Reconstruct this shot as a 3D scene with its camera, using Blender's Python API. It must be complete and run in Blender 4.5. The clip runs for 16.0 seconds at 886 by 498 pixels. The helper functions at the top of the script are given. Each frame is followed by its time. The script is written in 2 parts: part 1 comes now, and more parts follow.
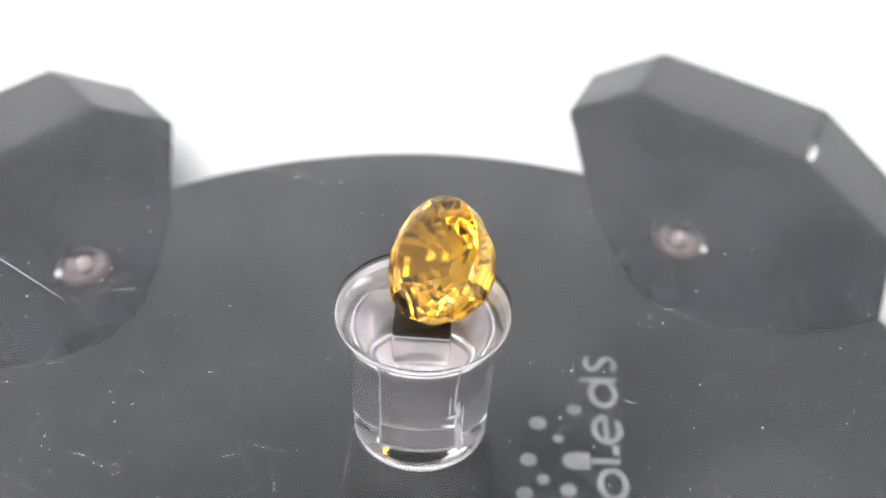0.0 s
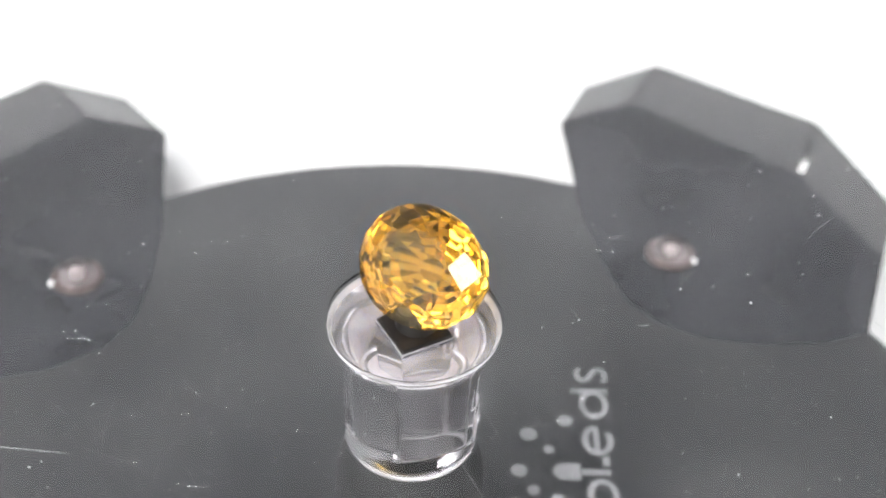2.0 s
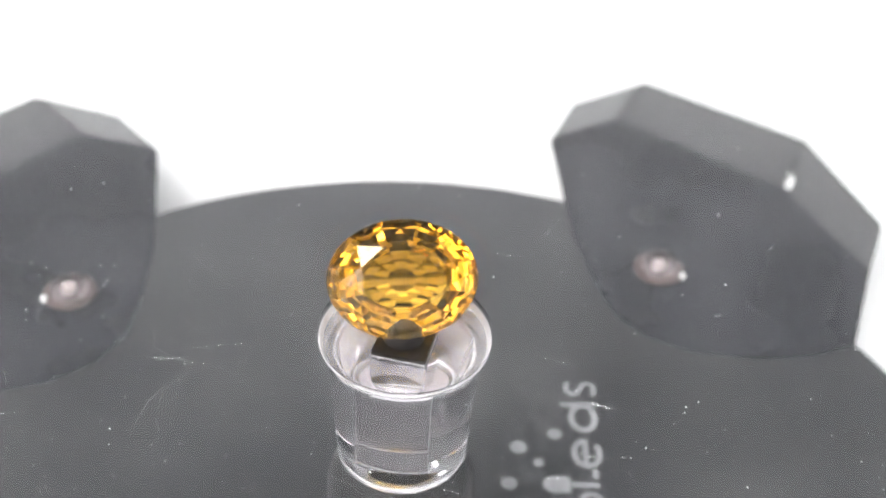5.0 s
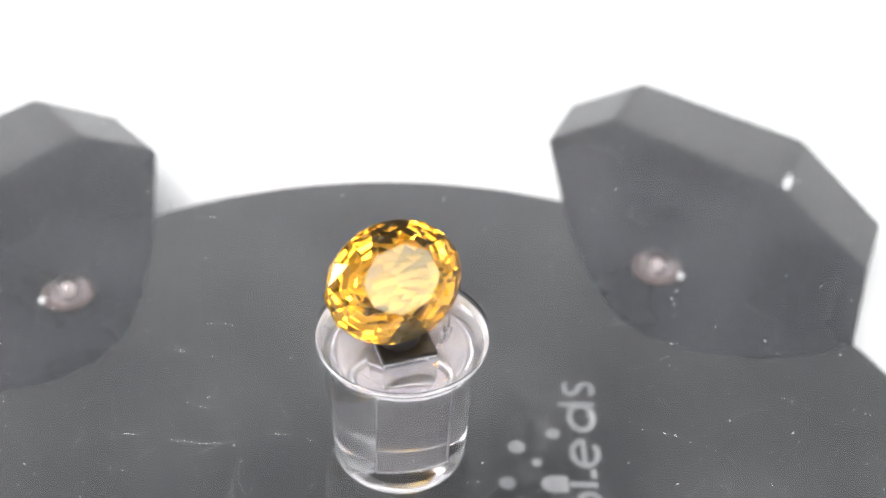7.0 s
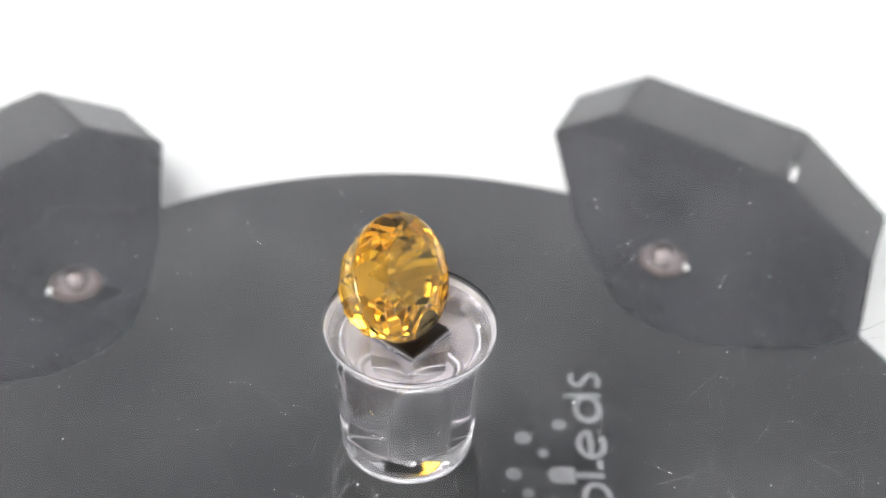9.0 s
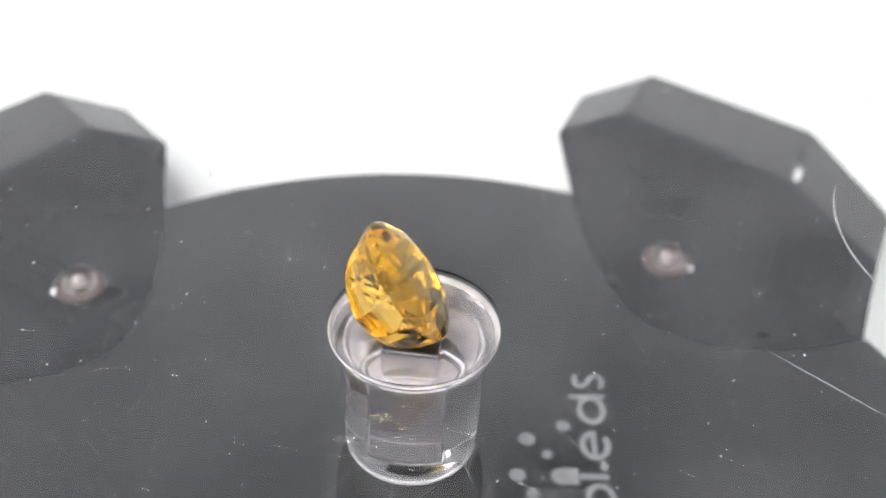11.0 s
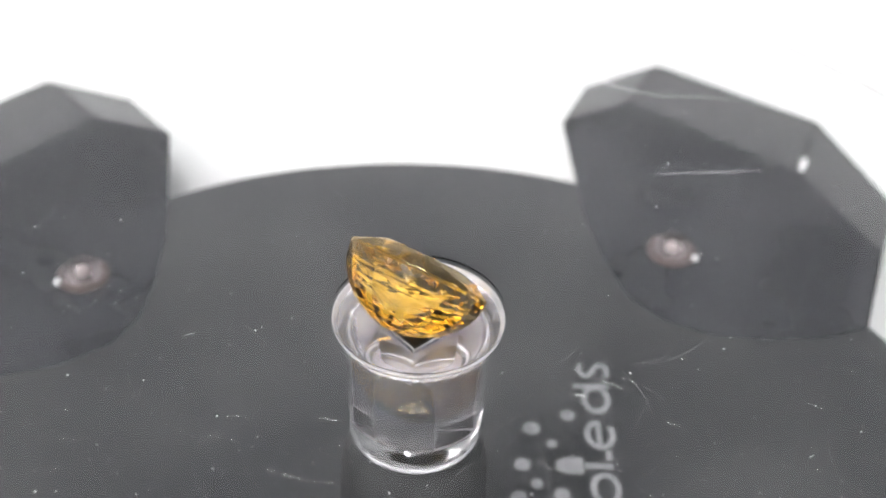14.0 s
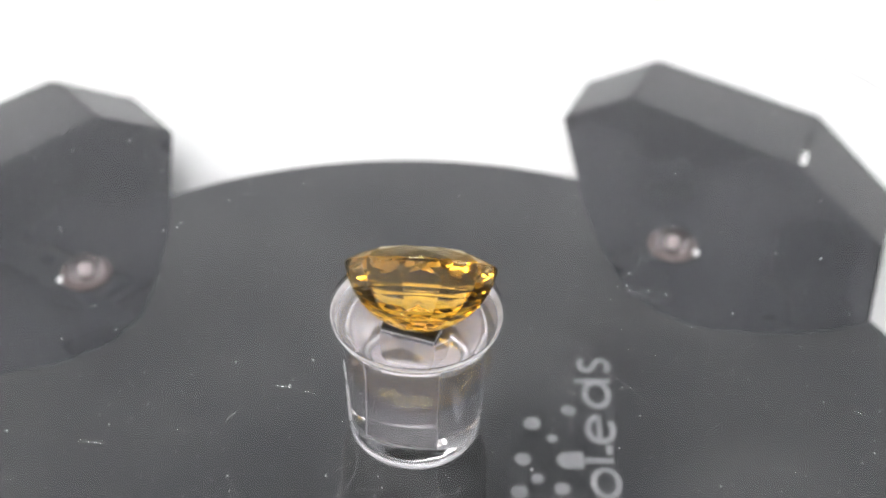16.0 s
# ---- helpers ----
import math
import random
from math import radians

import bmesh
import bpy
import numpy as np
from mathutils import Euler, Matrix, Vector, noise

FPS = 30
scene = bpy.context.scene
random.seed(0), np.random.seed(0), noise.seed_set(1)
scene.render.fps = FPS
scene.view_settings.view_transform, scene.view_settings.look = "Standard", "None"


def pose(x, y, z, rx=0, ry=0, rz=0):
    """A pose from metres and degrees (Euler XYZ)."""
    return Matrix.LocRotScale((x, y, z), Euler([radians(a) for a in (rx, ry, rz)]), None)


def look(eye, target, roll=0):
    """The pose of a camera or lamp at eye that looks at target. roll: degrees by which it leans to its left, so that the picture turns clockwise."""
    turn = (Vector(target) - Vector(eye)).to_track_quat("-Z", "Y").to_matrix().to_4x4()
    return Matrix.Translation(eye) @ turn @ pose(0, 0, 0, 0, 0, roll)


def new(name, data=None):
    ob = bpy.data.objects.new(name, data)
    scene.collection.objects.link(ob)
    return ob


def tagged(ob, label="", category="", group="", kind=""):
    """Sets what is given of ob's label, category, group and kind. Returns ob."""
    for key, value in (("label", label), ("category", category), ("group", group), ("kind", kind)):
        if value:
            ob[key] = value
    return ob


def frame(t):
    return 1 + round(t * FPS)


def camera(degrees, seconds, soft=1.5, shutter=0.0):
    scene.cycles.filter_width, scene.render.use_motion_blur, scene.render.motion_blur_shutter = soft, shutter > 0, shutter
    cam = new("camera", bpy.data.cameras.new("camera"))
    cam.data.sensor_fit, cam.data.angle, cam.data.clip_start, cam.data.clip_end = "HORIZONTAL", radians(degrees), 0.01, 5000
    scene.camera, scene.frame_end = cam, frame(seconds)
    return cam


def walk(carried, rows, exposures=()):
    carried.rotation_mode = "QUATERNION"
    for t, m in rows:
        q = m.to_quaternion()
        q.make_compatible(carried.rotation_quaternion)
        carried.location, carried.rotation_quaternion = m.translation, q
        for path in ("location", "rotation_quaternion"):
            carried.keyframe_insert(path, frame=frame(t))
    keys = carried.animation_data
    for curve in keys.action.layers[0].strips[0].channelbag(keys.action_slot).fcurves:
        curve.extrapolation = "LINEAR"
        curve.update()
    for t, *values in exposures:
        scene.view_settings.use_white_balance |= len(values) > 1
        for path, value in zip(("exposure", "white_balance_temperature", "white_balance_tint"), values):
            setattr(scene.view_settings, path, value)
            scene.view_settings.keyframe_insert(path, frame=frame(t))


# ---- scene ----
MM = 0.001
RATE = 15.93            # degrees a second, anticlockwise from above

# the camera and its way
cam = camera(36.74, 16.0, soft=2.0)
cam.data.dof.use_dof = True
cam.data.dof.focus_distance = 0.100
cam.data.dof.aperture_fstop = 34
PATH = [
    (0.0, -0.00009, -0.07581, 0.06936, -1.076, -40.164, 2.335),
    (0.5, -0.00008, -0.07598, 0.06936, -1.063, -39.961, 2.390),
    (1.0, -0.00008, -0.07601, 0.06950, -1.124, -39.808, 2.349),
    (1.5, -0.00007, -0.07609, 0.06966, -1.370, -39.779, 2.570),
    (2.0, -0.00001, -0.07622, 0.06976, -1.461, -39.686, 2.747),
    (2.5, -0.00001, -0.07638, 0.06989, -1.647, -39.643, 2.754),
    (3.0, -0.00009, -0.07674, 0.07004, -1.772, -39.538, 2.841),
    (3.5, -0.00011, -0.07698, 0.07006, -1.837, -39.351, 2.891),
    (4.0, -0.00011, -0.07724, 0.07012, -1.902, -39.139, 2.969),
    (6.5, 0.00029, -0.07750, 0.07019, -1.979, -38.720, 2.936),
    (7.0, 0.00031, -0.07758, 0.07020, -1.879, -38.794, 2.797),
    (7.5, 0.00018, -0.07742, 0.07026, -1.814, -38.895, 2.831),
    (8.0, 0.00006, -0.07742, 0.07025, -1.684, -39.017, 2.721),
    (8.5, -0.00006, -0.07750, 0.07028, -1.772, -39.154, 2.890),
    (9.0, -0.00011, -0.07778, 0.07015, -1.761, -39.110, 2.782),
    (11.5, -0.00014, -0.07765, 0.07044, -1.536, -39.222, 2.665),
    (12.0, 0.00004, -0.07766, 0.07051, -1.625, -39.330, 2.537),
    (12.5, -0.00018, -0.07746, 0.07015, -1.513, -39.313, 2.635),
    (13.0, -0.00021, -0.07725, 0.06973, -1.560, -39.352, 2.552),
    (13.5, -0.00027, -0.07755, 0.06973, -1.497, -39.449, 2.690),
    (14.0, -0.00021, -0.07768, 0.06976, -1.391, -39.442, 2.522),
    (14.5, -0.00009, -0.07791, 0.06980, -1.303, -39.499, 2.621),
    (15.0, 0.00003, -0.07812, 0.07009, -1.223, -39.589, 2.332),
    (15.5, 0.00032, -0.07812, 0.07014, -1.004, -39.583, 2.272),
    (16.0, 0.00071, -0.07806, 0.07002, -0.878, -39.600, 1.890),
]


def aimed(x, y, z, yaw, pitch, roll):
    a, b = radians(yaw), radians(pitch)
    way = Vector((-math.sin(a) * math.cos(b), math.cos(a) * math.cos(b), math.sin(b)))
    return look((x, y, z), Vector((x, y, z)) + way, roll)


walk(cam, [(r[0], aimed(*r[1:])) for r in PATH],
     [(0.0, 0.0), (3.5, 0.10), (7.0, 0.14), (9.0, -0.14), (12.5, -0.18), (16.0, -0.22)])

# light
world = bpy.data.worlds.new("room_air")
world.use_nodes = True
world.node_tree.nodes["Background"].inputs[0].default_value = (0.9, 0.95, 1.0, 1)
world.node_tree.nodes["Background"].inputs[1].default_value = 0.0
scene.world = world


# ---- materials ----
def material(name, color, rough=0.5, metal=0.0, ior=1.5, trans=0.0):
    m = bpy.data.materials.new(name)
    m.use_nodes = True
    b = m.node_tree.nodes["Principled BSDF"]
    b.inputs["Base Color"].default_value = (*color, 1)
    b.inputs["Roughness"].default_value = rough
    b.inputs["Metallic"].default_value = metal
    b.inputs["IOR"].default_value = ior
    b.inputs["Transmission Weight"].default_value = trans
    return m


def shader(m):
    return m.node_tree.nodes["Principled BSDF"]


def mottle(m, scale, low, high, slot="Base Color", detail=6.0, span=(0.35, 0.68)):
    """Noise in object space, between two values, into one input."""
    t = m.node_tree
    co = t.nodes.new("ShaderNodeTexCoord")
    n = t.nodes.new("ShaderNodeTexNoise")
    n.inputs["Scale"].default_value, n.inputs["Detail"].default_value = scale, detail
    ramp = t.nodes.new("ShaderNodeValToRGB")
    ramp.color_ramp.elements[0].position, ramp.color_ramp.elements[1].position = span
    ramp.color_ramp.elements[0].color, ramp.color_ramp.elements[1].color = (*low, 1), (*high, 1)
    t.links.new(co.outputs["Object"], n.inputs["Vector"])
    t.links.new(n.outputs["Fac"], ramp.inputs["Fac"])
    t.links.new(ramp.outputs["Color"], shader(m).inputs[slot])


def relief(m, scale, strength, depth):
    t = m.node_tree
    co = t.nodes.new("ShaderNodeTexCoord")
    n = t.nodes.new("ShaderNodeTexNoise")
    n.inputs["Scale"].default_value, n.inputs["Detail"].default_value = scale, 4
    b = t.nodes.new("ShaderNodeBump")
    b.inputs["Strength"].default_value, b.inputs["Distance"].default_value = strength, depth
    t.links.new(co.outputs["Object"], n.inputs["Vector"])
    t.links.new(n.outputs["Fac"], b.inputs["Height"])
    t.links.new(b.outputs["Normal"], shader(m).inputs["Normal"])


def glowing(name, color, strength):
    m = material(name, (0.9, 0.9, 0.9))
    shader(m).inputs["Emission Color"].default_value = (*color, 1)
    shader(m).inputs["Emission Strength"].default_value = strength
    return m


WHITE_TOP = material("white_laminate", (0.86, 0.86, 0.86), 0.45)
mottle(WHITE_TOP, 40, (0.84, 0.84, 0.845), (0.88, 0.88, 0.875))
PAINT = material("wall_paint", (0.78, 0.785, 0.80), 0.8)
mottle(PAINT, 3, (0.70, 0.705, 0.72), (0.74, 0.745, 0.76))
# Ceiling greyed so that reflections in the base darken towards the front.
CEILING = material("ceiling_greyed", (0.40, 0.405, 0.42), 0.85)
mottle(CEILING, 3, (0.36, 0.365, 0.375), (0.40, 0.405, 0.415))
# Tone between wall and ceiling, so the reflected shading grades softly.
BLEND = material("wall_ceiling_blend", (0.54, 0.545, 0.555), 0.85)
mottle(BLEND, 3, (0.52, 0.525, 0.535), (0.56, 0.565, 0.575))
BLACK = material("black_plastic", (0.008, 0.0083, 0.010), 0.34)
mottle(BLACK, 65, (0.018, 0.0185, 0.021), (0.041, 0.0415, 0.0435), detail=3.5, span=(0.36, 0.72))
POD = material("black_gloss_plastic", (0.010, 0.0105, 0.013), 0.27)
mottle(POD, 65, (0.014, 0.0145, 0.0185), (0.035, 0.0353, 0.040), detail=3.5, span=(0.36, 0.72))
MATT = material("matt_black_rubber", (0.010, 0.010, 0.011), 0.75)
mottle(MATT, 300, (0.007, 0.007, 0.008), (0.014, 0.014, 0.015))
INK = material("grey_print", (0.20, 0.20, 0.21), 0.6)
mottle(INK, 700, (0.17, 0.17, 0.18), (0.24, 0.24, 0.25))
CLEAR = material("clear_acrylic_sheet", (0.985, 0.99, 0.99), 0.0, ior=1.35, trans=1.0)
CUPMAT = material("clear_moulded_acrylic", (0.99, 0.975, 0.99), 0.01, ior=1.49, trans=0.99)
relief(CUPMAT, 260, 0.05, 0.0003)
HAZY = material("hazy_moulded_acrylic", (0.95, 0.93, 0.95), 0.10, ior=1.49, trans=0.65)
mottle(HAZY, 220, (0.50,) * 3, (0.78,) * 3, "Transmission Weight", 3.0)
SHAFT = material("clear_cut_acrylic", (0.98, 0.96, 0.98), 0.015, ior=1.49, trans=0.97)
mottle(SHAFT, 300, (0.965,) * 3, (0.995,) * 3, "Transmission Weight", 3.0)
TOP = material("hazy_white_top_and_foot", (0.97, 0.93, 0.97), 0.04, ior=1.49, trans=0.88)
mottle(TOP, 260, (0.76,) * 3, (0.97,) * 3, "Transmission Weight", 4.0)
STICKER = material("white_sticker", (0.85, 0.82, 0.85), 0.6)
mottle(STICKER, 400, (0.78, 0.75, 0.78), (0.88, 0.86, 0.88))
GLUE = material("dried_glue", (0.93, 0.90, 0.93), 0.3, ior=1.45, trans=0.5)
mottle(GLUE, 500, (0.15,) * 3, (0.85,) * 3, "Transmission Weight", 4.0)


def crystal(name, color, ior):
    """Coloured glass that tints light at every bounce inside it."""
    m = bpy.data.materials.new(name)
    m.use_nodes = True
    t = m.node_tree
    b = t.nodes["Principled BSDF"]
    b.inputs["Base Color"].default_value = (*(c * c for c in color), 1)
    b.inputs["Roughness"].default_value, b.inputs["IOR"].default_value, b.inputs["Transmission Weight"].default_value = 0.018, ior, 1.0
    g = t.nodes.new("ShaderNodeBsdfGlass")
    g.inputs["Color"].default_value = (*color, 1)
    g.inputs["Roughness"].default_value, g.inputs["IOR"].default_value = 0.018, ior
    mix = t.nodes.new("ShaderNodeMixShader")
    mix.inputs[0].default_value = 0.45
    t.links.new(b.outputs[0], mix.inputs[1])
    t.links.new(g.outputs[0], mix.inputs[2])
    t.links.new(mix.outputs[0], t.nodes["Material Output"].inputs["Surface"])
    return m


GEM = crystal("golden_gem", (0.96, 0.735, 0.25), 1.76)
PAD = material("black_wax", (0.015, 0.013, 0.012), 0.42)
relief(PAD, 1500, 0.3, 0.0002)
LENS = material("led_epoxy", (0.62, 0.52, 0.52), 0.04, trans=0.98)
CHIP = material("led_collar", (0.10, 0.075, 0.07), 0.35, metal=0.5)
LINT = material("white_lint", (0.75, 0.75, 0.76), 0.7)
SCUFF = material("scuffed_acrylic", (0.88, 0.88, 0.89), 0.2, trans=0.83)
LAMP = glowing("lamp_glass", (1.0, 0.97, 0.94), 3000)
PANEL = glowing("added_soft_light", (1.0, 0.99, 0.985), 18)
PATCH_GLOW = glowing("bright_patch_glow", (0.95, 0.97, 1.0), 5.5)
TRIM_GLINT = material("trim_and_glint_white", (0.8, 0.8, 0.8), 0.4)


# ---- mesh helpers ----
def part(name, bm, mat, parent=None, label=""):
    me = bpy.data.meshes.new(name)
    bmesh.ops.recalc_face_normals(bm, faces=bm.faces)
    bm.to_mesh(me)
    bm.free()
    me.materials.append(mat)
    ob = new(name, me)
    if parent:
        ob.parent = parent
    return tagged(ob, label)


def smooth(ob, angle=35):
    bm = bmesh.new()
    bm.from_mesh(ob.data)
    for f in bm.faces:
        f.smooth = True
    for e in bm.edges:
        if len(e.link_faces) == 2 and e.calc_face_angle(0) > radians(angle):
            e.smooth = False
    bm.to_mesh(ob.data)
    bm.free()
    return ob


def box(x0, y0, z0, x1, y1, z1):
    bm = bmesh.new()
    bmesh.ops.create_cube(bm, size=1, matrix=Matrix.LocRotScale(((x0 + x1) / 2, (y0 + y1) / 2, (z0 + z1) / 2), None, (x1 - x0, y1 - y0, z1 - z0)))
    return bm


def lathe(profile, steps=96, closed=False, centre=(0, 0)):
    """Turns (radius, height) pairs in millimetres round the z axis."""
    bm = bmesh.new()
    rings = []
    for r, z in profile:
        if r < 1e-6:
            rings.append([bm.verts.new((centre[0] * MM, centre[1] * MM, z * MM))])
        else:
            rings.append([bm.verts.new(((centre[0] + r * math.cos(a)) * MM, (centre[1] + r * math.sin(a)) * MM, z * MM))
                          for a in (2 * math.pi * k / steps for k in range(steps))])
    pairs = list(zip(rings, rings[1:]))
    if closed:
        pairs.append((rings[-1], rings[0]))
    for a, b in pairs:
        for k in range(steps):
            q = [a[k % len(a)], a[(k + 1) % len(a)], b[(k + 1) % len(b)], b[k % len(b)]]
            q = list(dict.fromkeys(q))
            if len(q) > 2:
                bm.faces.new(q)
    return bm


# ---- structure ----
BASE_Z = -27.5
TABLE_Z = BASE_Z - 12.0
HALF, NORTH, CEIL = 2.6, 2.7, 2.6
tz = TABLE_Z * MM
tagged(part("worktop", box(-HALF, -HALF, tz - 0.03, HALF, NORTH, tz), WHITE_TOP), "wide white laminate worktop under the display", "worktop", kind="structure")
for nm, b in (("wall_north", (-HALF, NORTH, tz - 0.03, HALF, NORTH + 0.1, CEIL)), ("wall_south", (-HALF, -HALF - 0.1, tz - 0.03, HALF, -HALF, CEIL)),
              ("wall_east", (HALF, -HALF - 0.1, tz - 0.03, HALF + 0.1, NORTH + 0.1, CEIL)), ("wall_west", (-HALF - 0.1, -HALF - 0.1, tz - 0.03, -HALF, NORTH + 0.1, CEIL))):
    tagged(part(nm, box(*b), PAINT), "plain off-white painted wall", "wall", kind="structure")
tagged(part("ceiling", box(-HALF - 0.1, -HALF - 0.1, CEIL, HALF + 0.1, NORTH + 0.1, CEIL + 0.1), CEILING), "plain unseen ceiling, greyed to darken the base's reflections", "ceiling", kind="structure")



def cove(size, steps=16):
    """A hollow quarter-round added between the north wall and the ceiling; smooths their reflection."""
    y0, z0 = NORTH - size, CEIL - size
    arc = [(y0 + size * math.sin(a), z0 + size * math.cos(a)) for a in (math.pi / 2 * k / steps for k in range(steps + 1))]
    arc[0], arc[-1] = (y0, CEIL - 0.004), (NORTH - 0.004, z0)
    ring = arc + [(NORTH - 0.004, CEIL - 0.004)]
    bm = bmesh.new()
    ends = [[bm.verts.new((x, y, z)) for y, z in ring] for x in (-HALF + 0.004, HALF - 0.004)]
    for k in range(len(ring)):
        j = (k + 1) % len(ring)
        bm.faces.new((ends[0][k], ends[0][j], ends[1][j], ends[1][k]))
    for e in ends:
        bm.faces.new(e)
    return bm


tagged(smooth(part("trim", cove(1.0), BLEND), 30), "added unseen cove that softens the reflected wall and ceiling step", "cove", kind="structure")


def ceiling_spot(x, y):
    top = new("ceiling_spotlight")
    top.location = (x, y, CEIL)
    ring = smooth(part("trim_ring", lathe([(46, 0), (64, 0), (64, -5), (58, -9), (46, -6)], 64, True), TRIM_GLINT, top))
    disc = smooth(part("lamp_face", lathe([(0, -3), (45, -3), (45, -1), (0, -1)], 64), LAMP, top))
    tagged(top, "small round lit ceiling spotlight with white trim", "lamp", "ceiling lights")
    return top


# Unseen glowing rectangle, added as the soft main light.
def added_panel(x, y, w, d):
    top = new("added_panel_light")
    top.location = (x, y, CEIL)
    part("diffuser", box(-w / 2, -d / 2, -0.012, w / 2, d / 2, -0.004), PANEL, top)
    for a, b, c, e in ((-w / 2 - 0.02, -d / 2 - 0.02, w / 2 + 0.02, -d / 2 - 0.001), (-w / 2 - 0.02, d / 2 + 0.001, w / 2 + 0.02, d / 2 + 0.02),
                       (-w / 2 - 0.02, -d / 2 - 0.001, -w / 2 - 0.001, d / 2 + 0.001), (w / 2 + 0.001, -d / 2 - 0.001, w / 2 + 0.02, d / 2 + 0.001)):
        part("frame_bar", box(a, b, -0.015, c, e, 0), TRIM_GLINT, top)
    tagged(top, "added lit rectangle on the ceiling, an unseen soft light", "lamp", "ceiling lights")


ceiling_spot(-2.128, -2.202)
added_panel(-0.8, -1.0, 1.9, 1.0)


# Bright patch deduced from the stone's reflection; pane and frame are assumed.
def bright_patch(y, z, w, h):
    patch = new("bright_patch_east")
    patch.location = (HALF, y, z)
    part("pane", box(-0.012, -w / 2, -h / 2, -0.006, w / 2, h / 2), PATCH_GLOW, patch)
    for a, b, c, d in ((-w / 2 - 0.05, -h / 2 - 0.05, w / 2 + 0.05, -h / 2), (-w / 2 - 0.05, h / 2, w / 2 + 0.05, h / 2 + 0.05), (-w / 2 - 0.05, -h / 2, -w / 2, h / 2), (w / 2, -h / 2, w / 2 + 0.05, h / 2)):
        part("patch_frame", box(-0.03, a, b, -0.001, c, d), TRIM_GLINT, patch)
    tagged(patch, "added bright pane in a white frame, known only from reflections", "window", kind="structure")


bright_patch(-1.0, 1.87, 1.0, 1.0)


# ---- the base with its lamp pods ----
BASE_R = 57.8
base = new("led_display_base")
base.location = (0, 0, tz)
tagged(base, "black plastic lighted display base on a white worktop", "display base")
H0 = BASE_Z - TABLE_Z
body = smooth(part("body", lathe([(0, 0), (BASE_R - 2, 0), (BASE_R - 0.6, 0.8), (BASE_R, 2.5), (BASE_R, H0 - 1.2), (BASE_R - 0.35, H0 - 0.35), (BASE_R - 1.2, H0), (0, H0)], 160), BLACK, base))

# one pod in millimetres; the other one is its mirror image
POD_TOP = [(18.9, 54.9), (18.0, 67.2), (27.5, 72.3), (47.0, 57.6), (53.8, 41.8), (49.0, 29.0)]
POD_OUT = [(23.0, 85.2), (34.3, 91.9), (55.2, 78.0), (61.3, 58.8)]
POD_IN = [(44.0, 27.2), (38.0, 26.6), (31.5, 27.2), (26.5, 29.4), (23.2, 33.0), (21.2, 39.0), (19.6, 47.0)]
POD_RISE, POD_DROP = 0.06, 6.0


def pod(side):
    bm = bmesh.new()
    up = H0 + POD_RISE

    def v(p, z):
        x, y = p if side > 0 else (-0.977 * p[0] - 0.213 * p[1], -0.213 * p[0] + 0.977 * p[1])
        return bm.verts.new((x * MM, y * MM, z * MM))

    top = [v(p, up) for p in POD_TOP + POD_IN]
    out = [v(p, up - POD_DROP) for p in POD_OUT]
    foot = [v(p, 0.0) for p in [(28.0, 84.0)] + POD_OUT[1:]]
    bm.faces.new(top)
    t = top
    # sloping facets
    bm.faces.new((t[1], out[0], out[1], t[2]))
    bm.faces.new((t[2], out[1], out[2], t[3]))
    bm.faces.new((t[3], out[2], out[3], t[4]))
    # outer walls
    for k in range(3):
        bm.faces.new((out[k], out[k + 1], foot[k + 1], foot[k]))
    low = {k: v(p, 0.0) for k, p in ((0, (24.0, 52.0)), (1, (24.0, 66.0)), (4, POD_TOP[4]), (5, POD_TOP[5]))}   # the inner side is undercut
    bm.faces.new((t[0], t[1], low[1], low[0]))
    bm.faces.new((t[1], out[0], foot[0], low[1]))
    bm.faces.new((t[4], out[3], foot[3], low[4]))
    bm.faces.new((t[4], t[5], low[5], low[4]))
    rim = [t[5]] + t[6:] + [t[0]]
    skirt = [low[5]] + [v(p, H0 - 0.6) for p in POD_IN] + [low[0]]
    for a, b, c, d in zip(rim, rim[1:], skirt, skirt[1:]):
        bm.faces.new((a, b, d, c))
    inner = set(t[6:])
    bmesh.ops.bevel(bm, geom=[e for e in bm.edges if all(x.co.z > 1 * MM for x in e.verts) and not any(x in inner for x in e.verts)], offset=0.25 * MM, segments=2, affect="EDGES")
    return bm


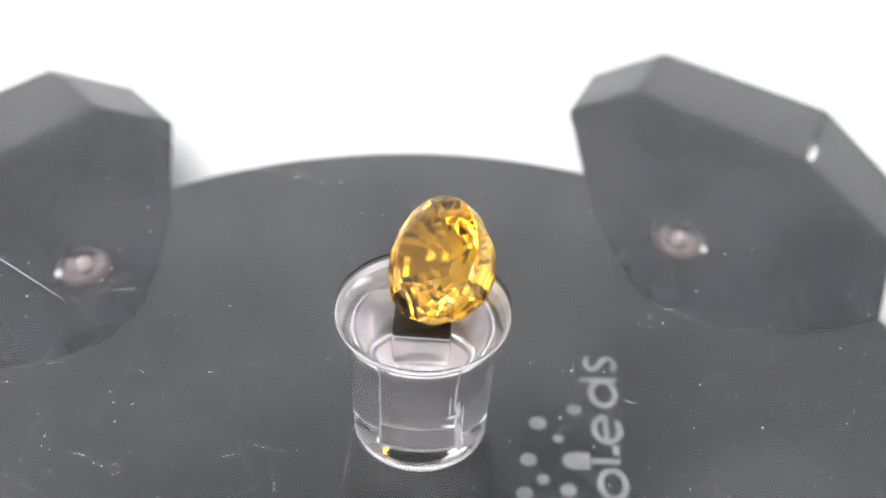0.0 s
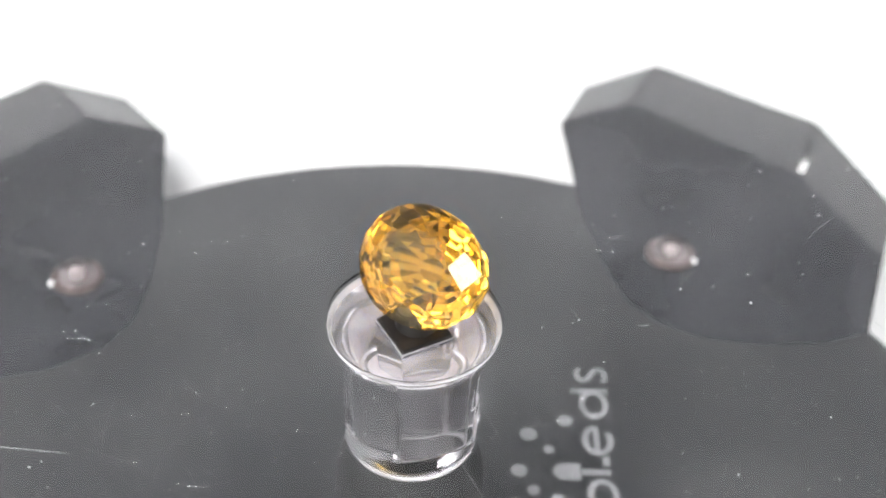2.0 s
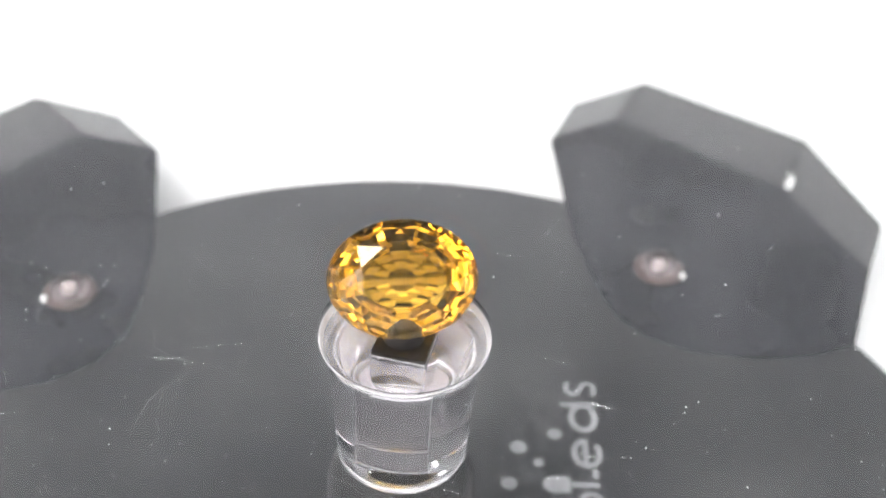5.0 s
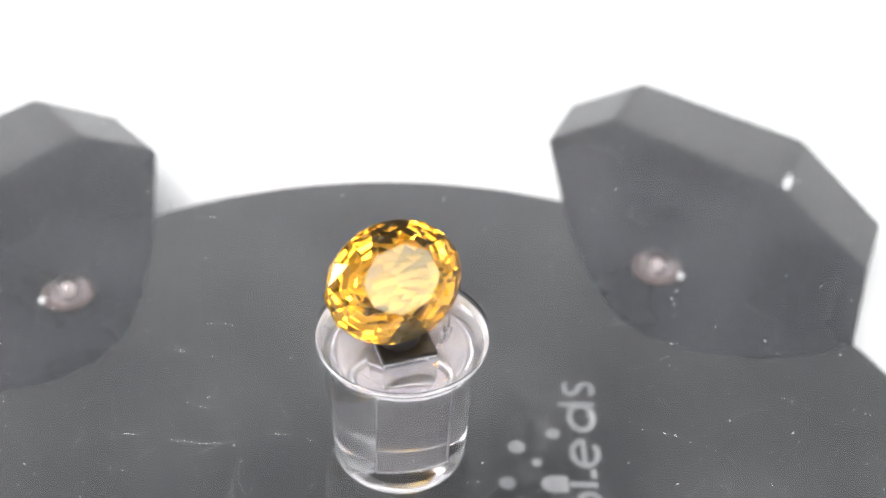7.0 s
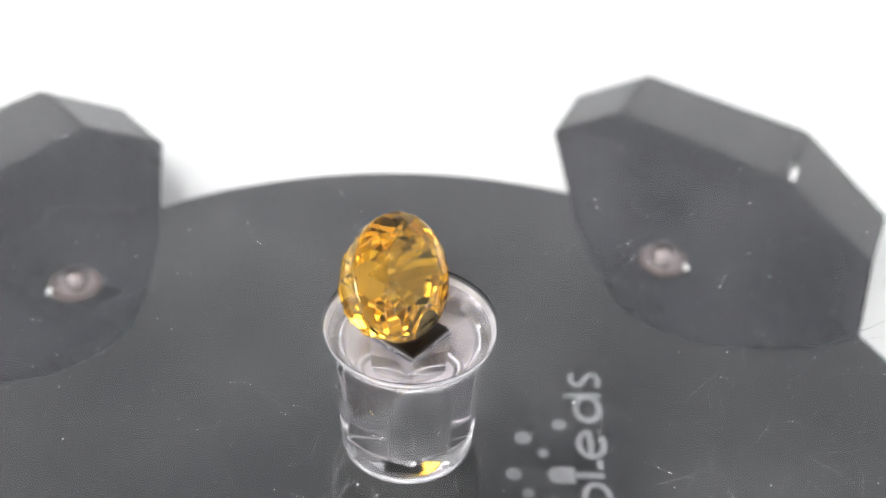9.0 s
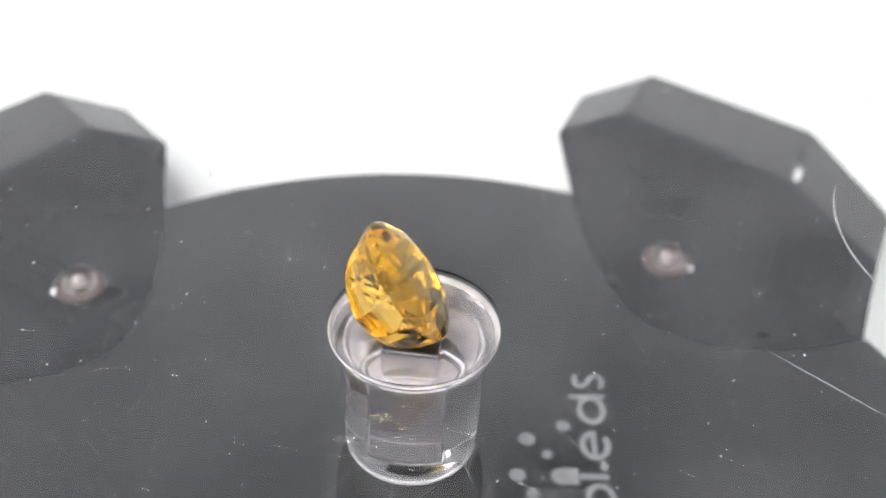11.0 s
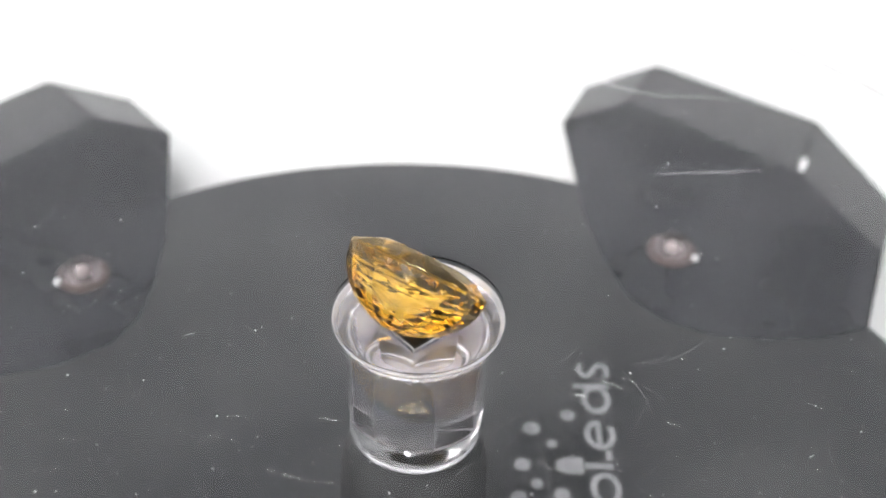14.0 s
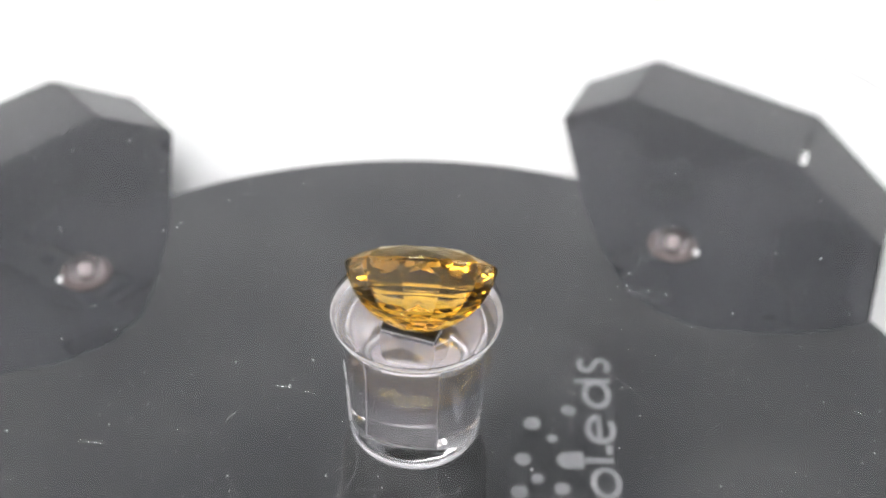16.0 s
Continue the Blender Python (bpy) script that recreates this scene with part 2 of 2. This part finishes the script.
for side in (1, -1):
    p = smooth(part("lamp_pod", pod(side), POD, base, "glossy black faceted lamp pod"), 8)
    x, y = (29.0, 41.1) if side > 0 else (-37.0, 33.9)
    smooth(part("led_collar", lathe([(2.2, H0 - 0.1), (2.9, H0 - 0.1), (2.85, H0 + 0.35), (2.5, H0 + 0.5), (2.2, H0 + 0.4)], 48, True, (x, y)), CHIP, p, "dull metal lamp collar"))
    dome = [(2.15 * math.cos(a), H0 + 0.5 + 2.0 * math.sin(a)) for a in (math.pi / 2 * k / 10 for k in range(11))]
    dome[-1] = (0, dome[-1][1])
    smooth(part("led_dome", lathe([(0, H0 + 0.15), (2.15, H0 + 0.15)] + dome, 48, False, (x, y)), LENS, p, "pinkish clear lamp lens, unlit"))
    smooth(part("led_chip", lathe([(0, H0 + 0.3), (0.5, H0 + 0.3), (0.6, H0 + 0.75), (0.4, H0 + 1.0), (0, H0 + 1.05)], 32, False, (x, y)), TRIM_GLINT, p, "small white lamp chip"))
    # white bead that stands for the lamp's smaller second glint
    smooth(part("side_glint", lathe([(0, H0 + 0.02), (0.4, H0 + 0.02), (0.42, H0 + 0.25), (0.28, H0 + 0.5), (0, H0 + 0.58)], 24, False, (x + side * 2.5, y - 1.3)), TRIM_GLINT, p, "white bead standing for the glint beside the lamp"))


# Pale bead modelled in place of the glint on the pod's corner edge.
glint_bm = bmesh.new()
bmesh.ops.create_uvsphere(glint_bm, u_segments=16, v_segments=10, radius=1, matrix=Matrix.Translation((48.2 * MM, 59.6 * MM, (H0 - 0.35) * MM)) @ Euler((0, 0, radians(66))).to_matrix().to_4x4() @ Matrix.Diagonal((1.7 * MM, 0.42 * MM, 0.35 * MM, 1)))
smooth(part("corner_glint", glint_bm, TRIM_GLINT, base, "small pale bead in place of the pod corner's glint"))


# printed mark on the base
def flat(outline, z0, z1, hole=None):
    bm = bmesh.new()
    n = len(outline)
    lo = [bm.verts.new((x * MM, y * MM, z0 * MM)) for x, y in outline]
    hi = [bm.verts.new((x * MM, y * MM, z1 * MM)) for x, y in outline]
    for k in range(n):
        bm.faces.new((lo[k], lo[(k + 1) % n], hi[(k + 1) % n], hi[k]))
    if hole:
        hl = [bm.verts.new((x * MM, y * MM, z0 * MM)) for x, y in hole]
        hh = [bm.verts.new((x * MM, y * MM, z1 * MM)) for x, y in hole]
        for k in range(n):
            j = (k + 1) % n
            bm.faces.new((hl[k], hl[j], hh[j], hh[k]))
            bm.faces.new((hi[k], hi[j], hh[j], hh[k]))
            bm.faces.new((lo[k], lo[j], hl[j], hl[k]))
    else:
        bm.faces.new(hi)
        bm.faces.new(lo)
    return bm


def oval(x, y, a, b, n=32):
    return [(x + a * math.cos(2 * math.pi * k / n), y + b * math.sin(2 * math.pi * k / n)) for k in range(n)]


def slab(x0, y0, x1, y1, w):
    d = Vector((x1 - x0, y1 - y0)).normalized()
    n = Vector((-d.y, d.x)) * w / 2
    return [(x0 + n.x, y0 + n.y), (x0 - n.x, y0 - n.y), (x1 - n.x, y1 - n.y), (x1 + n.x, y1 + n.y)]


PR0, PR1 = H0 + 0.004, H0 + 0.02
for x, y, r in ((11.5, 12.9, 0.85), (15.2, 14.8, 0.72), (13.4, 10.95, 0.52), (10.4, 8.2, 0.80), (11.7, 5.8, 0.6), (9.9, 4.1, 0.8), (14.0, 4.6, 0.75)):
    part("printed_dot", flat(oval(x, y, r, r), PR0, PR1), INK, base)
part("printed_bulb", flat([(16.3, 7.2), (16.3, 9.2), (15.7, 9.25)] + [(14.9 - 1.25 * math.sin(a), 8.2 + 1.05 * math.cos(a)) for a in (math.pi * k / 10 for k in range(11))] + [(15.7, 7.15)], PR0, PR1), INK, base)
part("printed_bar", flat(slab(16.4, 8.2, 19.2, 8.2, 0.7), PR0, PR1), INK, base)
part("printed_bar", flat(slab(18.9, 9.0, 18.9, 10.2, 0.6), PR0, PR1), INK, base)


def stroke(points, w):
    """A flat line of even width along points in millimetres."""
    left, right = [], []
    for k, (x, y) in enumerate(points):
        (x0, y0), (x1, y1) = points[max(k - 1, 0)], points[min(k + 1, len(points) - 1)]
        d = Vector((x1 - x0, y1 - y0)).normalized() * w / 2
        left.append((x - d.y, y + d.x))
        right.append((x + d.y, y - d.x))
    bm = bmesh.new()
    rows = [[bm.verts.new((x * MM, y * MM, z * MM)) for x, y in side] for side, z in ((left, PR0), (right, PR0), (right, PR1), (left, PR1))]
    for a, b in zip(rows, rows[1:] + rows[:1]):
        for k in range(len(points) - 1):
            bm.faces.new((a[k], a[k + 1], b[k + 1], b[k]))
    for k in (0, -1):
        bm.faces.new([r[k] for r in rows])
    return bm


for y, ay in ((17.1, 2.0), (5.4, 2.0)):
    part("printed_ring", flat(oval(18.25, y, 1.5, ay), PR0, PR1, oval(18.25, y, 0.9, ay - 0.66)), INK, base)
part("printed_bar", flat(slab(16.0, 18.9, 19.8, 19.0, 0.62), PR0 + 0.004, PR1 + 0.004), INK, base)
hook = [(18.25 - 1.25 * math.sin(a), 12.3 + 1.65 * math.cos(a)) for a in (radians(6 + 304 * k / 24) for k in range(25))]
part("printed_hook", stroke(hook, 0.62), INK, base)
part("printed_bar", flat(slab(18.15, 10.8, 18.15, 14.1, 0.55), PR0 + 0.004, PR1 + 0.004), INK, base)
curl = [(2.1, 2.65), (1.75, 2.88), (1.2, 2.97), (0.65, 2.85), (0.3, 2.45), (0.4, 1.95), (0.85, 1.62), (1.4, 1.36), (1.85, 1.0), (1.92, 0.55), (1.6, 0.18), (1.05, 0.04), (0.5, 0.12), (0.1, 0.38)]
part("printed_curl", stroke([(19.75 - v, 20.15 + u) for u, v in curl], 0.56), INK, base)
CUP_Z = -13.9
smooth(part("spindle", lathe([(0, H0 - 0.5), (7.4, H0 - 0.5), (7.0, H0 + 1.2), (6.5, H0 + 2.5), (6.3, CUP_Z - TABLE_Z - 4.0), (5.9, CUP_Z - TABLE_Z - 2.2), (5.2, CUP_Z - TABLE_Z - 1.0), (4.6, CUP_Z - TABLE_Z - 0.5), (4.4, CUP_Z - TABLE_Z - 0.16), (0, CUP_Z - TABLE_Z - 0.16)], 72), MATT, base, "round matt black spindle"))

# ---- what turns ----
turning = []
DISC_R, DISC_T, DISC_Z = 56.4, 0.2, -0.55
plate = smooth(part("turntable_plate", lathe([(6.90, DISC_Z - DISC_T), (DISC_R - 0.06, DISC_Z - DISC_T), (DISC_R, DISC_Z - DISC_T + 0.06), (DISC_R, DISC_Z - 0.06), (DISC_R - 0.06, DISC_Z), (6.90, DISC_Z)], 192, True), CLEAR))
plate.visible_shadow = False
tagged(plate, "clear round acrylic turntable plate, scratched and dusty", "turntable")
turning.append(plate)

cup = new("gem_cup")
tagged(cup, "small thick clear plastic cup with a flared rim", "cup")


def block():
    """A solid tapered block with a raised lip and a square socket in its slightly dished top."""
    steps, half, top, floor = 128, 2.30, -2.05, CUP_Z + 1.3
    outer = [(4.9, CUP_Z), (5.3, CUP_Z + 0.12), (5.5, CUP_Z + 0.5), (5.56, CUP_Z + 1.0), (5.85, -6.0), (6.08, -3.2), (6.25, -2.3), (6.58, -1.6), (6.5, -1.47), (6.3, -1.50), (5.9, -1.68), (5.4, -1.86), (4.8, -1.97)]
    angles = [2 * math.pi * k / steps for k in range(steps)]
    bm = bmesh.new()
    rings = [[bm.verts.new((0, 0, CUP_Z * MM))]]
    for r, z in outer:
        rings.append([bm.verts.new((r * math.cos(a) * MM, r * math.sin(a) * MM, z * MM)) for a in angles])
    for z in (top, floor):
        q = [half / max(abs(math.cos(a)), abs(math.sin(a))) for a in angles]
        rings.append([bm.verts.new((r * math.cos(a) * MM, r * math.sin(a) * MM, z * MM)) for r, a in zip(q, angles)])
    rings.append([bm.verts.new((0, 0, floor * MM))])
    for a, b in zip(rings, rings[1:]):
        for k in range(steps):
            q = list(dict.fromkeys([a[k % len(a)], a[(k + 1) % len(a)], b[(k + 1) % len(b)], b[k % len(b)]]))
            if len(q) > 2:
                bm.faces.new(q)
    return bm


solid = smooth(part("cup_body", block(), CUPMAT, cup), 30)
solid.data.materials.append(TOP)
for f in solid.data.polygons:
    if (f.center.z > -2.2 * MM and f.normal.z > 0.3) or (f.center.z < (CUP_Z + 0.7) * MM and math.hypot(f.center.x, f.center.y) > 5.0 * MM):
        f.material_index = 1          # the dished top and the rounded foot, whitened in place of inner reflections
part("base_sticker", lathe([(0, CUP_Z - 0.15), (4.85, CUP_Z - 0.15), (4.85, CUP_Z - 0.03), (0, CUP_Z - 0.03)], 64), STICKER, cup, "pale round sticker underneath")


def smear(angle, spots):
    """Lobes of dried glue on the wall: degrees off the middle, height, half width, half height."""
    bm = bmesh.new()
    for da, z, w, h in spots:
        a = radians(angle + da)
        r = 5.60 + 0.25 * (z + 12.9) / 6.9
        m = Matrix.Translation((r * math.cos(a) * MM, r * math.sin(a) * MM, z * MM)) @ Euler((0, 0, a)).to_matrix().to_4x4() @ Matrix.Diagonal((0.03 * MM, w * MM, h * MM, 1))
        bmesh.ops.create_icosphere(bm, subdivisions=2, radius=1, matrix=m)
    return bm


smooth(part("glue_smear", smear(-60, [(0, -5.0, 0.10, 1.7), (3, -6.6, 0.22, 0.9), (-2, -7.3, 0.4, 0.16), (2, -8.2, 0.12, 1.2), (5, -9.6, 0.28, 1.1), (-4, -6.0, 0.07, 1.2), (8, -8.4, 0.06, 2.0), (7, -10.9, 0.35, 0.9)]), GLUE, cup, "whitish smear of dried glue"), 60)
smooth(part("cup_rim", lathe([(6.45, -1.44), (6.54, -1.45), (6.82, -1.2), (6.85, -1.1), (6.8, -1.02), (6.72, -1.03), (6.6, -1.2)], 128, True), HAZY, cup, "thin bright rolled rim"), 60)
turning.append(cup)

post = new("gem_post")
tagged(post, "square clear acrylic post capped with black wax", "display post")
bm = box(-2.24 * MM, -2.24 * MM, (CUP_Z + 1.32) * MM, 2.24 * MM, 2.24 * MM, -1.75 * MM)
bmesh.ops.bevel(bm, geom=list(bm.edges), offset=0.09 * MM, segments=1, affect="EDGES")
shaft = part("shaft", bm, SHAFT, post)
shaft.data.materials.append(HAZY)
for f in shaft.data.polygons:
    if max(abs(c) for c in f.normal) < 0.9:
        f.material_index = 1          # the bevelled edges, in hazy white
bm = box(-2.22 * MM, -2.22 * MM, -1.74 * MM, 2.22 * MM, 2.22 * MM, -1.4 * MM)
bmesh.ops.bevel(bm, geom=list(bm.edges), offset=0.1 * MM, segments=2, affect="EDGES")
cap = part("wax_cap", bm, PAD, post, "black wax cap")
turning.append(post)


def gemstone():
    a, b, hc, d = 5.84, 4.63, 1.29, 4.87
    bm = bmesh.new()

    def ring(n, s, z, off=0.0):
        for k in range(n):
            t = 2 * math.pi * (k + off) / n
            bm.verts.new((a * s * math.cos(t) * MM, b * s * math.sin(t) * MM, z * MM))
    ring(8, 0.57, hc, 0.5)
    ring(8, 0.82, hc * 0.64)
    ring(16, 0.995, 0.22)
    ring(32, 1.0, 0.10)
    ring(32, 1.0, -0.12)
    for scale, depth in ((0.99, 0.10), (0.965, 0.26), (0.91, 0.40), (0.84, 0.52), (0.75, 0.64), (0.65, 0.75), (0.51, 0.85), (0.365, 0.93), (0.20, 1.0)):
        ring(12, scale, -depth * d, 0.5)
    bmesh.ops.convex_hull(bm, input=bm.verts)
    bmesh.ops.dissolve_limit(bm, angle_limit=radians(0.6), verts=bm.verts, edges=bm.edges)
    return bm


SEAT = Matrix.Translation((0.62 * MM, 0.46 * MM, 4.18 * MM)) @ Euler((0, 0, radians(-77.3))).to_matrix().to_4x4() @ Euler((radians(47.5), 0, 0)).to_matrix().to_4x4() @ Euler((0, 0, radians(3.5))).to_matrix().to_4x4()
gem = new("gemstone")
tagged(gem, "golden yellow oval faceted gemstone, tilted on wax", "gemstone")


def facets(name, low, high, label):
    """The stone's facets whose middles lie between two heights."""
    bm = gemstone()
    for f in bm.faces:
        f.normal_update()
        if f.normal.dot(f.calc_center_median() + Vector((0, 0, 1.5 * MM))) < 0:
            f.normal_flip()
    bmesh.ops.delete(bm, geom=[f for f in bm.faces if not low < f.calc_center_median().z / MM <= high], context="FACES")
    me = bpy.data.meshes.new(name)
    bm.to_mesh(me)
    bm.free()
    me.transform(SEAT)
    me.materials.append(GEM)
    ob = new(name, me)
    ob.parent = gem
    return tagged(ob, label)


facets("table_facet", 1.28, 9, "flat polished top facet")
facets("crown", 0.12, 1.28, "bevelled facets round the top")
facets("girdle", -0.125, 0.12, "narrow oval edge of the stone")
facets("pavilion", -9, -0.125, "deep stepped facets underneath")
turning.append(gem)
bm = lathe([(0, -1.45), (1.7, -1.45), (1.5, -0.6), (1.1, 0.1), (0.7, 0.5), (0, 0.6)], 32, False, (0.3, 0.2))
smooth(part("wax_lump", bm, PAD, post, "lump of black wax"))

# lint: middle x, y, length, heading, bend
HAIRS = [(-37.5, -15.1, 15.8, 101, -0.11), (-41.3, -4.9, 8.6, 133, 0.05), (-32.0, 3.0, 10.7, 143, 0.0), (11.3, -6.2, 3.7, 90, 0.03), (15.1, -9.4, 1.0, 159, 0.1),
         (-4.9, -15.9, 3.4, 84, 0.0), (-0.8, -12.2, 3.5, 79, 0.02), (-10.6, 15.2, 5.0, -7, 0.16), (-6.8, 17.2, 4.0, -80, -0.08), (-4.3, 4.4, 3.6, 33, -0.06),
         (-5.0, 10.9, 3.5, 0, 0.1), (-12.5, 16.1, 7.7, -8, 0.10), (36.2, -7.5, 7.3, 15, 0.05), (42.4, 0.3, 5.5, 2, 0.06), (-12.0, 30.6, 3.6, 47, -0.09)]


def strand(bm, x, y, length, heading, bend, r, seg=10):
    h = radians(heading)
    d, n = Vector((math.cos(h), math.sin(h))), Vector((-math.sin(h), math.cos(h)))
    rings = []
    for k in range(seg + 1):
        s = k / seg * 2 - 1
        p = Vector((x, y)) + d * (s * length / 2) + n * (bend * length * (1 - s * s))
        w = r * (0.35 + 0.65 * (1 - s * s))
        rings.append([bm.verts.new(((p.x + n.x * w * cx) * MM, (p.y + n.y * w * cx) * MM, (DISC_Z + r * 0.7 + w * cz * 0.6) * MM)) for cx, cz in ((1, 0), (0, 1), (-1, 0), (0, -1))])
    for a, b in zip(rings, rings[1:]):
        for k in range(4):
            bm.faces.new((a[k], a[(k + 1) % 4], b[(k + 1) % 4], b[k]))
    bm.faces.new(rings[0][::-1])
    bm.faces.new(rings[-1])


for x, y, l, h, b in HAIRS:
    bm = bmesh.new()
    strand(bm, x, y, l, h, b, 0.045 if l > 12 else 0.027)
    ob = part("lint_hair", bm, SCUFF if 3 < l < 8 else LINT)
    turning.append(tagged(ob, "fine pale lint hair lying on the clear plate", "lint", "lint on the plate"))

rng = random.Random(4)
bm = bmesh.new()
for k in range(1900):
    r, a = 8 + 46 * math.sqrt(rng.random()), rng.random() * 2 * math.pi
    s = rng.choice((0.022, 0.026, 0.03, 0.04, 0.06)) * rng.uniform(0.7, 1.3)
    m = Matrix.LocRotScale((r * math.cos(a) * MM, r * math.sin(a) * MM, (DISC_Z + s * 0.5) * MM), Euler((rng.random() * 3, rng.random() * 3, rng.random() * 3)), (s * MM, s * rng.uniform(0.6, 1.6) * MM, s * 0.8 * MM))
    bmesh.ops.create_icosphere(bm, subdivisions=1, radius=1, matrix=m)
ob = part("dust", bm, LINT)
turning.append(tagged(ob, "white dust specks scattered on the clear plate", "dust", kind="stuff"))

bm = bmesh.new()
for k in range(420):
    r, a = 10 + 42 * math.sqrt(rng.random()), rng.random() * 2 * math.pi
    strand(bm, r * math.cos(a), r * math.sin(a), rng.uniform(0.3, 2.4), rng.uniform(0, 360), rng.uniform(-0.1, 0.1), rng.uniform(0.012, 0.026), 5)
for mid, wide, near, far, count in ((195, 35, 17, 37, 60), (92, 30, 12, 26, 26), (20, 30, 14, 30, 22)):
    for k in range(count):
        r, a = rng.uniform(near, far), radians(rng.gauss(mid, wide * 0.6))
        strand(bm, r * math.cos(a), r * math.sin(a), rng.uniform(1.5, 6.5), rng.uniform(0, 360), rng.uniform(-0.15, 0.15), rng.uniform(0.012, 0.022), 7)
ob = part("scratches", bm, SCUFF)
turning.append(tagged(ob, "fine pale scratches in the clear plate", "scratches", kind="stuff"))


def motions():
    rows = [(k * 0.25, pose(0, 0, 0, 0, 0, RATE * k * 0.25)) for k in range(65)]
    for ob in turning:
        walk(ob, [(t, m @ pose(0, 0, 0, 0, 0, -3)) for t, m in rows] if ob in (post, cup) else rows)


motions()
